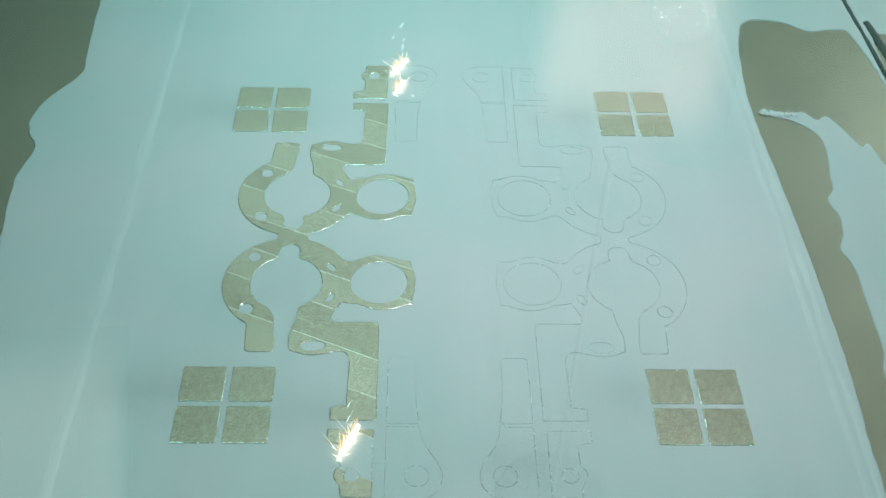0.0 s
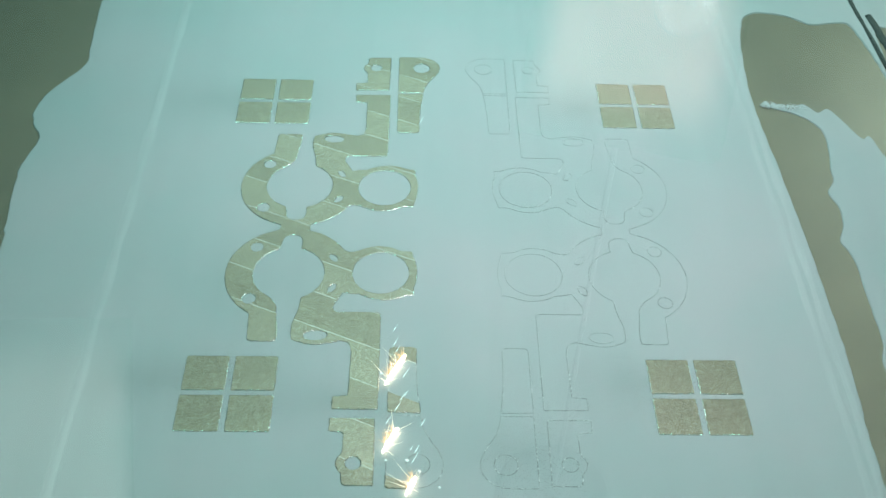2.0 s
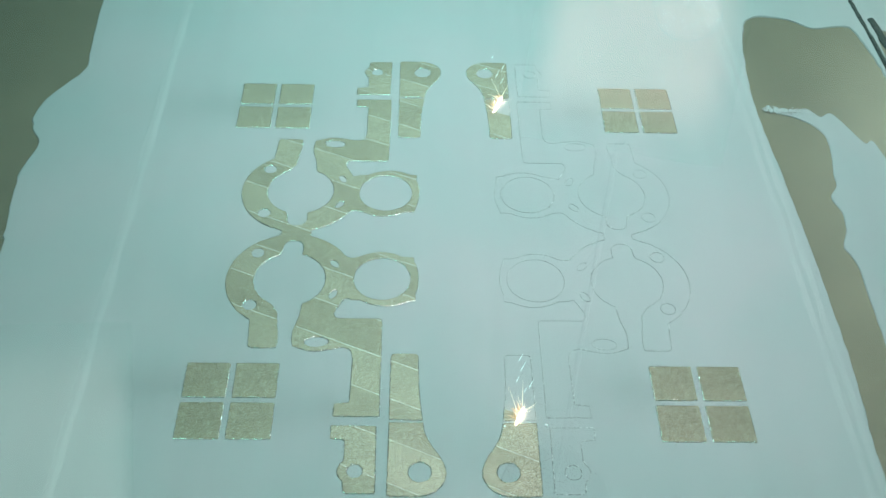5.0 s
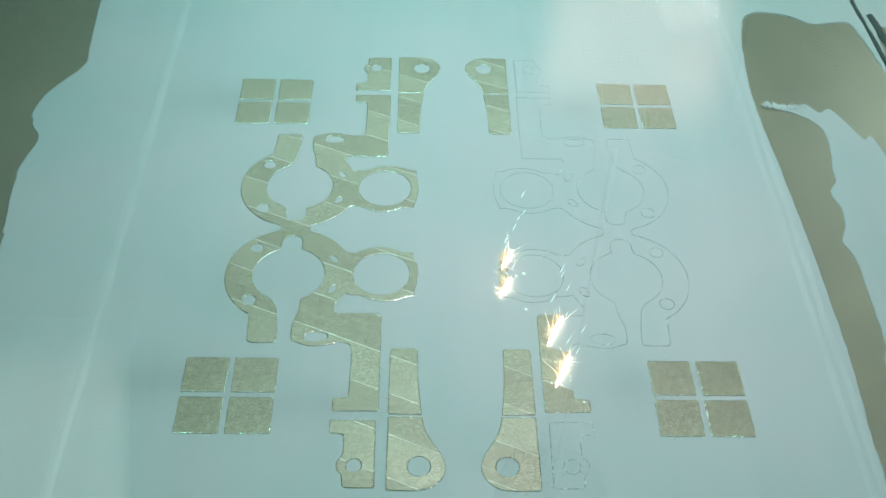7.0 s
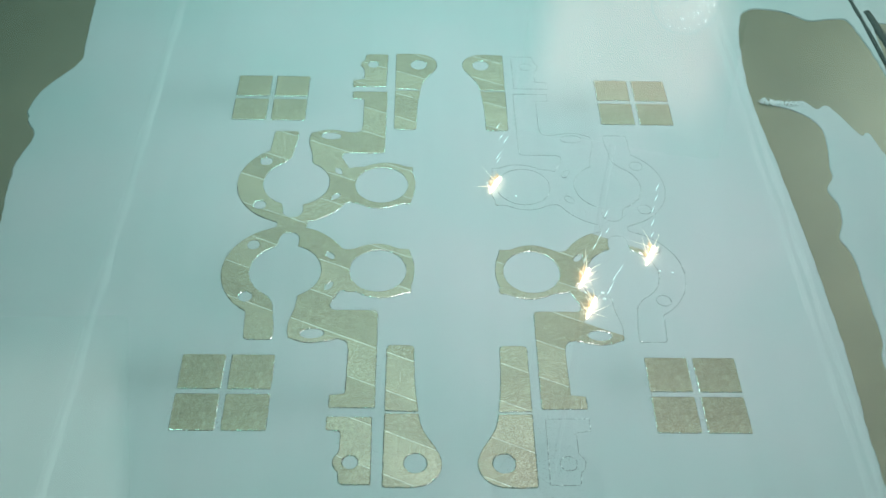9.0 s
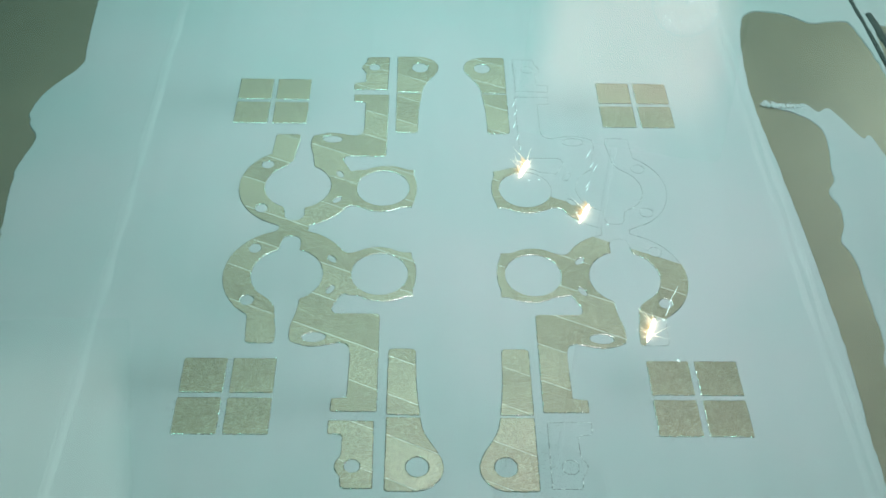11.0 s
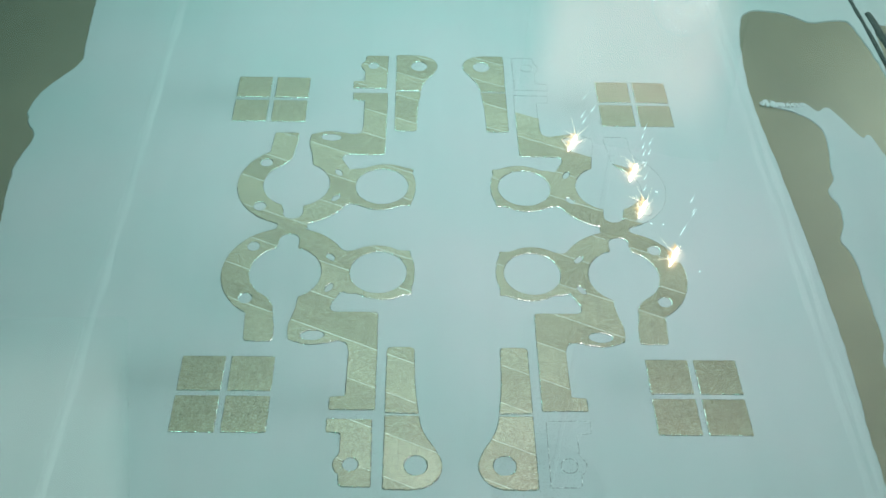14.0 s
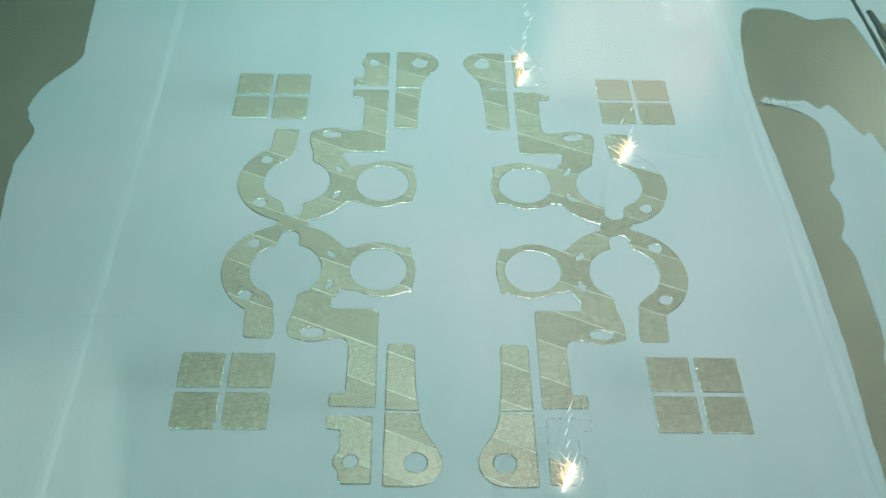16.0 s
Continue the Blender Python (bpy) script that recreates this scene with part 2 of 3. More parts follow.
spill = rough_edge([(232, 130), (243, 128.5), (249, 131.5), (254, 134.5), (262, 125), (271, 128.5), (281, 106), (286, 95.5), (292, 98), (297, 75),
                    (312, 40), (335, -40), (335, -220), (262, -240), (252, -170), (247, -140), (241, -108), (245.5, -88), (246.5, -60),
                    (247.5, -22), (243.6, -6), (249, 8), (251, 24), (247.7, 40), (254.5, 51), (255.5, 63), (261, 96), (257, 113), (244, 124)], 0.5)
layer("powder_spill", spill, -0.3, 0.69, 0.9, POWDER, "loose pale powder spilled over the bare steel floor")

corner = rough_edge([(329.0, 240), (328.5, 300), (400, 300), (405, 239), (366, 238), (342, 237), (337, 243), (334, 232), (332.0, 205), (330.5, 195)], 0.5)
layer("powder_corner", corner, -0.3, 0.69, 0.9, POWDER, "pale powder lying between and behind the rubber seals")


def ridge(name, x0, width, height, label, wob):
    """A low wiper ridge along the bed."""
    verts, faces = [], []
    m = 8
    ys = np.linspace(-290, 295, 160)
    for y in ys:
        xc = x0 + 1.1 * noise.noise((wob, y * 0.02, 0)) + 0.3 * noise.noise((wob, y * 0.2, 0))
        w = width * (1 + 0.35 * noise.noise((wob + 9, y * 0.03, 0)))
        for k in range(m + 1):
            u = k / m * 2 - 1
            verts.append(((xc + u * w) * MM, y * MM, (height * math.cos(u * math.pi / 2) ** 2 - 0.02) * MM))
    for i in range(len(ys) - 1):
        for k in range(m):
            a = i * (m + 1) + k
            faces.append((a, a + 1, a + m + 2, a + m + 1))
    return tagged(obj(name, verts, faces, RIDGE_LIT, smooth=True), label, kind="structure")


ridge("powder_ridge", -208, 3.6, 0.25, "low ridge of powder left by the recoater blade", 2)
ridge("powder_ridge", 207.5, 2.6, 0.15, "faint low ridge of powder beside the bed's edge", 5)
ridge("powder_ridge", 214.5, 2.4, 0.2, "low ridge of powder along the bed's edge", 7)

# ---------------------------------------------------------------- outlines of the printed parts (mm, one quarter; v is the distance from the middle line)
RING, RING_OUT, RING_IN = Vector((101.5, 39.5)), 37.7, 21.8


def arc(c, r, a0, a1, n):
    return [Vector((c[0] + r * math.cos(radians(a0 + (a1 - a0) * i / n)), c[1] + r * math.sin(radians(a0 + (a1 - a0) * i / n)))) for i in range(n + 1)]


def curve(*pts):
    return smooth_loop(pts, 5, closed=False)


def vs(*pts):
    return [Vector(p) for p in pts]


def gasket_quarter():
    """From the waist round the quarter and back to the waist."""
    p = vs((92.0, 0.0), (92.0, 2.0))
    p += arc(RING, RING_OUT, 255, 211, 12)
    p += curve((66.0, 21.5), (61, 20.5), (54, 17.2), (47, 16.2), (40, 17.4), (34, 20.2), (27.7, 20.4))
    p += curve((27.2, 24.0), (25.4, 30), (24.6, 38), (25.2, 46), (26.6, 51), (26.2, 56.0))
    p += curve((31, 56.6), (37, 59.2), (45, 60.2), (53, 58.4), (58, 55.8), (63, 55.4), (67.9, 54.0))
    p += vs((73.6, 65.0), (73.2, 68.5), (71.0, 70.4), (47.0, 70.4), (45.4, 71.6), (45.0, 139.2), (69.2, 139.0), (69.0, 131.2), (60.9, 130.4), (60.6, 100.0))
    p += curve((60.9, 98.0), (62.4, 93.6), (67.0, 91.6), (74, 93.2), (83, 94.6), (90, 93.0), (95.2, 90.8))
    p += curve((96.0, 86), (95.7, 79), (93.6, 71), (92.6, 64), (92.4, 60.0))
    p += arc(RING, RING_IN, 116, 254, 22)
    p += curve((95.0, 15.0), (95.4, 10.5), (98.0, 7.4), (101.6, 6.6), (105.3, 7.4), (107.8, 10.5), (108.2, 15.0), (109.2, 18.6))
    p += arc(RING, RING_IN, 292, 420, 20)
    p += curve((110.0, 60.5), (106.8, 66), (106.0, 73), (104.6, 82), (104.4, 91.0), (106.0, 92.4))
    p += vs((118.6, 92.4), (120.2, 91.0), (121.2, 73.0))
    p += arc(RING, RING_OUT, 59, -73, 40)
    p += vs((109.8, 1.8), (109.8, 0.0))
    return p


def oval(c, rx, ry, turn=0, n=22):
    a = radians(turn)
    return [Vector((c[0] + rx * math.cos(t) * math.cos(a) - ry * math.sin(t) * math.sin(a),
                    c[1] + rx * math.cos(t) * math.sin(a) + ry * math.sin(t) * math.cos(a))) for t in (2 * math.pi * i / n for i in range(n))]


GASKET_HOLES = [oval((46.2, 38.4), 17.4, 17.4, n=44), oval((75.4, 26.4), 4.0, 2.3, -50), oval((74.8, 51.4), 4.2, 2.3, 60),
                oval((122.9, 17.8), 4.3, 4.3), oval((123.0, 60.4), 4.4, 4.3), oval((82.0, 88.0), 7.2, 4.0, 3)]
EAR = [vs((39.1, 143.2), (39.2, 186.6), (38.2, 187.8), (25.5, 187.9)) + arc((23.2, 174.0), 13.6, 95, 205, 16)
       + curve((12.6, 164.5), (17.0, 157.5), (20.0, 151), (21.2, 146), (21.5, 143.3)), oval((22.8, 173.8), 6.3, 6.3)]
BAR = [vs((21.7, 141.2), (39.2, 140.9), (39.1, 98.6)) + arc((36.8, 98.6), 2.3, 0, -90, 5) + vs((27.0, 96.3)) + arc((26.6, 98.6), 2.3, -90, -180, 5)
       + curve((24.3, 100), (24.1, 112), (23.6, 124), (22.6, 134), (21.7, 141.0))]
TAB = [vs((46.3, 145.7), (69.8, 145.5), (69.6, 153.3), (63.0, 154.0), (61.8, 155.4), (61.9, 166.5)) + curve((62.6, 168.2), (64.6, 171), (65.0, 174), (63.8, 177), (62.0, 179))
       + vs((61.4, 185.2), (60.0, 186.4), (45.7, 186.4)), oval((56.2, 173.4), 4.4, 4.4)]
SQUARES = [[vs((x0, y0), (x0 + 23.0, y0), (x0 + 23.0, y0 + 23.0), (x0, y0 + 23.0))] for x0 in (-25.0, 2.0) for y0 in (-25.0, 2.0)]


def placed(loops, side, row):
    """Mirror a quarter's loops to a side (+1, -1) and a row (+1 far, -1 near); the far row is shortened to fit the
    camera's view.
    """
    out = []
    for loop in loops:
        out.append([Vector((p.x * side, (p.y - 0.00011 * p.y * abs(p.y)) if row > 0 else -p.y)) for p in loop])
    return out


# ---------------------------------------------------------------- laser runs: the stripes are swept from one end to the other
TURN = radians(-24)
ALONG, ACROSS = Vector((math.cos(TURN), math.sin(TURN))), Vector((-math.sin(TURN), math.cos(TURN)))
STRIPE = {1: (-17.5, 23.9), -1: (-12.0, 24.1)}
CELL = 3.0

# thing, stripe, then (seconds, millimetres along the stripe)
RUNS = [
    ("left tab near", -7, (-0.3, 2), (0.0, 9), (0.3, 15), (0.6, 19), (0.85, 24), (0.95, 28)),
    ("left bar near", -6, (0.94, 17), (1.2, 21), (1.5, 31), (1.65, 35)),
    ("left bar near", -4, (1.62, 2), (1.78, 22)),
    ("left bar near", -5, (1.72, 6), (1.8, 9), (2.1, 15), (2.4, 19), (2.7, 24), (2.9, 32)),
    ("left ear near", -8, (1.75, 36), (2.0, 52)),
    ("left ear near", -6, (1.96, 21), (2.1, 24), (2.4, 30), (2.7, 38), (3.0, 43), (3.2, 50), (3.4, 58)),
    ("left ear near", -7, (1.94, 30), (2.1, 32), (2.4, 36), (2.7, 41), (3.0, 47), (3.2, 53), (3.5, 57), (3.7, 61), (3.88, 68)),
    ("left ear far", 7, (-0.1, -112), (0.0, -108), (0.3, -95), (0.6, -85), (0.75, -76)),
    ("left ear far", 5, (-0.2, -102), (0.0, -97), (0.3, -90), (0.6, -80), (0.7, -74)),
    ("left ear far", 6, (0.05, -108), (0.3, -102), (0.6, -98), (0.9, -92), (1.2, -85), (1.5, -80), (1.7, -70)),
    ("left bar far", 3, (0.6, -82), (0.9, -68), (1.0, -62)),
    ("left bar far", 4, (0.8, -86), (1.2, -80), (1.5, -75), (1.8, -70), (2.06, -62)),
    ("left bar far", 5, (1.05, -92), (1.2, -86), (1.5, -81), (1.62, -72)),
    ("right ear far", 6, (2.3, -48), (2.4, -44), (2.7, -34), (2.82, -24)),
    ("right ear far", 7, (2.92, -59.6), (3.2, -57.8), (3.5, -55), (3.7, -49), (3.9, -43), (4.2, -40), (4.7, -25)),
    ("right ear far", 8, (3.05, -56), (3.2, -51), (3.5, -44), (3.7, -36), (3.78, -30)),
    ("right bar far", 4, (3.96, -15), (4.04, -8)),
    ("right bar far", 5, (4.1, -29), (4.2, -25), (4.9, -5)),
    ("right bar far", 6, (4.75, -36), (5.2, -16)),
    ("right ear near", -7, (3.42, 86), (3.62, 104)),
    ("right ear near", -6, (3.64, 76), (3.8, 82), (4.0, 88), (4.2, 93), (4.8, 112)),
    ("right ear near", -5, (3.92, 81), (4.05, 84), (4.2, 87), (4.85, 106)),
    ("right bar near", -5, (4.9, 76), (5.15, 96)),
    ("right bar near", -3, (5.2, 56), (5.5, 84)),
    ("right bar near", -4, (5.55, 66), (6.0, 76), (6.3, 79), (6.5, 81), (6.7, 85), (6.86, 96)),
    ("right gasket", -4, (5.55, 92), (6.0, 100), (6.3, 106), (6.5, 111), (6.62, 122)),
    ("right gasket", -3, (5.95, 80), (6.3, 86), (6.5, 89), (6.7, 92), (6.9, 95), (7.1, 99), (7.3, 106), (7.42, 114)),
    ("right gasket", -2, (6.15, 68), (6.3, 72), (6.5, 77), (6.9, 82), (7.3, 88), (7.7, 93), (8.1, 102), (8.3, 108), (8.7, 118), (8.82, 128)),
    ("right gasket", -1, (6.82, 38), (6.9, 42), (7.1, 50), (7.3, 58), (7.5, 66), (7.7, 75), (8.1, 84), (8.5, 88), (8.7, 94), (8.9, 98), (9.2, 102), (9.9, 116), (10.3, 126), (11.3, 138), (11.5, 144.5), (11.6, 147)),
    ("right gasket", 0, (6.62, 29), (6.7, 32), (6.9, 36), (7.1, 42), (7.3, 50), (7.5, 59), (7.7, 66), (7.9, 72), (8.3, 77), (8.7, 82), (8.9, 86), (9.1, 91), (9.2, 94), (9.5, 104)),
    ("right gasket", 0, (9.7, 112), (10.9, 152)),
    ("right gasket", 1, (7.38, 69), (7.5, 72), (7.7, 75), (7.9, 78), (8.3, 83), (8.7, 89), (8.82, 98)),
    ("right gasket", 1, (8.85, 108), (8.9, 114), (9.1, 123), (9.2, 128), (9.6, 146)),
    ("right gasket", 2, (8.86, 4), (8.9, 7), (9.1, 13), (9.2, 16), (9.9, 34), (10.6, 58), (11.3, 77), (11.7, 85), (12.0, 91), (12.3, 95), (12.6, 101), (12.9, 108), (13.2, 115), (13.5, 121), (13.8, 129), (14.0, 132), (14.1, 137)),
    ("right gasket", 3, (10.5, 6), (10.9, 16), (11.3, 29), (11.7, 40), (12.0, 46), (12.3, 50), (12.6, 54), (12.9, 60), (13.2, 75), (13.5, 94), (13.8, 100), (14.1, 104), (14.4, 108), (14.58, 114)),
    ("right gasket", 4, (11.12, 10), (11.3, 15), (11.7, 22), (12.0, 30), (12.3, 37), (12.6, 41), (12.9, 46), (13.2, 51), (13.5, 55), (13.7, 66)),
    ("right gasket", 4, (13.75, 80), (14.1, 91), (14.4, 98), (14.7, 103), (15.0, 106), (15.3, 110), (15.56, 114)),
    ("right gasket", 5, (11.58, -6), (11.7, -2), (12.0, 4), (12.3, 8), (12.6, 13), (12.9, 19), (13.2, 26), (13.5, 32), (13.8, 38), (14.1, 42), (14.4, 46), (14.7, 50), (15.0, 56), (15.12, 62)),
    ("right gasket", 5, (15.15, 64), (15.3, 68), (15.6, 72), (16.0, 77), (16.4, 90)),
    ("right gasket", 6, (14.28, -14), (14.4, -8), (14.7, -2), (15.0, 1), (15.3, 5), (15.58, 9.5)),
    ("right gasket", 6, (14.6, 58), (14.72, 66), (14.9, 78)),
    ("right tab far", 7, (15.18, -32), (15.3, -27), (15.6, -22), (16.0, -15), (16.5, 4)),
    ("right tab far", 8, (15.55, -38), (15.7, -32), (16.0, -24), (16.3, -8)),
    ("right tab near", -6, (15.66, 112), (16.0, 124), (16.3, 136)),
]
KEYED, SPARKS, FRINGE = [], [], []


def sweep(key, stripe):
    return [r for r in RUNS if r[0] == key and r[1] == stripe]


def when(key, stripe, a):
    """The time at which the laser passes a place on a stripe."""
    best = None
    for r in sweep(key, stripe):
        ts, xs = [q[0] for q in r[2:]], [q[1] for q in r[2:]]
        miss = max(xs[0] - a, a - xs[-1], 0)
        if best is None or miss < best[0]:
            best = (miss, float(np.interp(a, xs, ts)))
    return best[1] if best else None


def bead(name, loop, parent, c, wide=0.46, high=0.29, seed=0):
    """The scanned contour: a thin uneven bead along an outline."""
    pts = []
    n = len(loop)
    for i in range(n):
        a, b = loop[i], loop[(i + 1) % n]
        m = max(1, int((b - a).length / 1.1))
        pts += [a.lerp(b, k / m) for k in range(m)]
    n = len(pts)
    verts, faces = [], []
    for i, p in enumerate(pts):
        d = pts[(i + 1) % n] - pts[i - 1]
        nv = Vector((d.y, -d.x)).normalized()
        k = 0.65 + 0.7 * abs(noise.noise((p.x * 0.9, p.y * 0.9, seed)))
        off = 0.08 * noise.noise((p.x * 0.5, p.y * 0.5, seed + 4))
        for u, z in ((-1, -0.1), (-0.15, 0.9), (0.15, 0.9), (1, -0.1)):
            w = u * wide * k + off
            verts.append(((p.x + nv.x * w - c.x) * MM, (p.y + nv.y * w - c.y) * MM, z * high * k * MM))
    for i in range(n):
        a, b = i * 4, ((i + 1) % n) * 4
        faces += [(a + k, b + k, b + k + 1, a + k + 1) for k in range(3)]
    return obj(name, verts, faces, BEAD, parent)


def printed(name, key, loops, side, label, category, group, solid=False, striped=True):
    """One printed layer: its contour beads and the fused stripes inside them."""
    xs = [p.x for p in loops[0]]
    ys = [p.y for p in loops[0]]
    c = Vector(((min(xs) + max(xs)) / 2, (min(ys) + max(ys)) / 2))
    thing = tagged(new(name), label, category, group)
    thing.location = (c.x * MM, c.y * MM, 0)
    for i, loop in enumerate(loops):
        bead("contour", loop, thing, c, 0.34, 0.26, seed=i)
    if solid:
        # spatter lies thickest on the lee side of the fused edges
        lp = loops[0]
        turn = sum(p.x * q.y - q.x * p.y for p, q in zip(lp, lp[1:] + lp[:1]))
        for p, q in zip(lp, lp[1:] + lp[:1]):
            d = (q - p) if turn > 0 else (p - q)
            nv = Vector((d.y, -d.x)).normalized() if d.length else Vector((0, 0))
            lee = max(0.0, -nv.x * 0.8 + nv.y * 0.6)
            for k in range(int(d.length * (0.5 + 2.4 * lee))):
                c0 = p.lerp(q, random.random()) + nv * abs(random.gauss(0, 1.6))
                FRINGE.append((c0.x, c0.y, 0.5, 0.5, 1))
    off, step = STRIPE[side]
    na = [Vector((x, y)).dot(ACROSS) for x in (min(xs), max(xs)) for y in (min(ys), max(ys))]
    aa = [Vector((x, y)).dot(ALONG) for x in (min(xs), max(xs)) for y in (min(ys), max(ys))]
    j0, j1 = math.floor((min(na) - off) / step), math.floor((max(na) - off) / step)
    a0, a1 = min(aa) - 2, max(aa) + 2
    extra = []
    for j in range(j0, j1 + 2) if striped else ():
        n = off + j * step
        extra.append((ALONG * a0 + ACROSS * n, ALONG * a1 + ACROSS * n))
    i0, i1 = math.floor(a0 / CELL), math.ceil(a1 / CELL)
    active = {r[1] for r in RUNS if r[0] == key}
    for j in active:
        for i in range(i0, i1 + 1):
            extra.append((ALONG * (i * CELL) + ACROSS * (off + j * step), ALONG * (i * CELL) + ACROSS * (off + (j + 1) * step)))
    v, f = fill(loops, extra)
    cen = np.array([v[list(t)].mean(0) for t in f])
    ok = inside(loops, cen[:, 0], cen[:, 1])
    cells = {}
    for t, m, k in zip(f, cen, ok):
        if k:
            m = Vector(m)
            j = math.floor((m.dot(ACROSS) - off) / step) if striped else 0
            i = math.floor(m.dot(ALONG) / CELL) if j in active else 0
            cells.setdefault((j, i), []).append(t)
    pieces = []
    for (j, i), tris in sorted(cells.items()):
        # split what a hole or a gap keeps apart
        left, edges = set(range(len(tris))), {}
        for k, tr in enumerate(tris):
            for a, b in ((0, 1), (1, 2), (2, 0)):
                edges.setdefault(frozenset((tr[a], tr[b])), []).append(k)
        while left:
            todo, got = [left.pop()], []
            while todo:
                k = todo.pop()
                got.append(tris[k])
                for a, b in ((0, 1), (1, 2), (2, 0)):
                    for o in edges[frozenset((tris[k][a], tris[k][b]))]:
                        if o in left:
                            left.discard(o)
                            todo.append(o)
            area = sum(abs((v[q1][0] - v[q0][0]) * (v[q2][1] - v[q0][1]) - (v[q2][0] - v[q0][0]) * (v[q1][1] - v[q0][1])) for q0, q1, q2 in got) / 2
            if area > 0.05:
                pieces.append(((j, i), got))
    for (j, i), tris in pieces:
        t = when(key, j, (i + 0.5) * CELL) if j in active else (None if not solid else -1)
        if t is None or t > 15.98:
            continue
        used = sorted({q for tr in tris for q in tr})
        at = {q: k for k, q in enumerate(used)}
        verts = [((v[q][0] - c.x) * MM, (v[q][1] - c.y) * MM, 0.00028) for q in used]
        faces = [tuple(at[q] for q in tr) for tr in tris]
        ids = [0] * len(faces)
        count = {}
        for tr in tris:
            for a, b in ((tr[0], tr[1]), (tr[1], tr[2]), (tr[2], tr[0])):
                count.setdefault((min(a, b), max(a, b)), []).append((a, b))
        border = [es[0] for es in count.values() if len(es) == 1]
        outs = []
        for a, b in border:
            d = Vector(v[b]) - Vector(v[a])
            outs.append(Vector((d.y, -d.x)).normalized())
            # the third corner of the triangle lies inwards
            tr = next(t3 for t3 in tris if a in t3 and b in t3)
            third = Vector(v[next(q for q in tr if q not in (a, b))])
            if (third - Vector(v[a])).dot(outs[-1]) > 0:
                outs[-1] = -outs[-1]
        mids = [(Vector(v[a]) + Vector(v[b])) / 2 + o * 0.05 for (a, b), o in zip(border, outs)]
        free = ~inside(loops, [p.x for p in mids], [p.y for p in mids])
        for (a, b), o, rim in zip(border, outs, free):
            if rim:
                # a ragged rounded rim where the fused area meets the powder, pitched to glint at the camera; noise
                # breaks the bright metal into dashes
                pa, pb = Vector(v[a]), Vector(v[b])
                m = max(1, round((pb - pa).length / 0.6))
                k = len(verts)
                for q in range(m + 1):
                    p = pa.lerp(pb, q / m)
                    w = 0.56 + 0.24 * noise.noise((p.x * 1.3, p.y * 1.3, 2.5))
                    h = 0.40 + 0.08 * noise.noise((p.x * 1.1, p.y * 1.1, 8.5))
                    for u, z in ((-0.25, h - 0.06), (0.05 * w, h), (0.55 * w, 0.78 * h), (0.85 * w, 0.42 * h), (w, -0.04)):
                        verts.append(((p.x - c.x + o.x * u) * MM, (p.y - c.y + o.y * u) * MM, z * MM))
                for q in range(m):
                    p = pa.lerp(pb, (q + 0.5) / m)
                    glinting = noise.noise((p.x * 0.8, p.y * 0.8, 15.5)) > -0.14
                    for r in range(4):
                        g = k + q * 5 + r
                        faces.append((g, g + 5, g + 6, g + 1))
                        ids.append(2 if glinting and r > 0 else 0)
            k = len(verts)
            verts += [(*verts[at[a]][:2], -0.0006), (*verts[at[b]][:2], -0.0006)]
            faces.append((at[b], at[a], k, k + 1))
            ids.append(0)
            # the raised seam where one stripe meets the next, its glint painted near-white
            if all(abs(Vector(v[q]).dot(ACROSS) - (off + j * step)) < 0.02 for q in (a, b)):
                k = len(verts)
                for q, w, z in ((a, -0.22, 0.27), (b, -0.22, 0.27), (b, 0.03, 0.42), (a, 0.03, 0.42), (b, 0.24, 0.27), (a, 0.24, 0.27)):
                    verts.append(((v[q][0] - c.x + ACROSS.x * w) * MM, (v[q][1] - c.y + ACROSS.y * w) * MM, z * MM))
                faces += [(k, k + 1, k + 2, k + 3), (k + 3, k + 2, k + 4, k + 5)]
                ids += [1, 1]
        ob = obj("fused_stripe" if t < 0 else "fused_patch", verts, faces, [FUSED[j % 2], SEAM, RIM], thing, ids=ids)
        if t > 0:
            KEYED.append((ob, t))
    # the laser's spots on this layer
    for r in RUNS:
        if r[0] != key or r[2][0] > 16:
            continue
        ts, xsr = [q[0] for q in r[2:]], [q[1] for q in r[2:]]
        path, spans = [], []
        hs = np.linspace(0.02, 0.98, 40)
        first, last = max(0.0, ts[0]), min(ts[-1], 16.0)
        steps = max(1, round((last - first) / 0.1))
        for t in (first + (last - first) * k / steps for k in range(steps + 1)):
            a = float(np.interp(t, ts, xsr))
            P = [ALONG * a + ACROSS * (off + (r[1] + h) * step) for h in hs]
            m = inside(loops, [p.x for p in P], [p.y for p in P])
            if m.any():
                mid = float(hs[m].mean())
                path.append((t, ALONG * a + ACROSS * (off + (r[1] + mid) * step)))
                spans.append(m.sum() / 40 * step)
        if path:
            SPARKS.append((path, float(np.median(spans))))
    return thing


quarter = gasket_quarter()
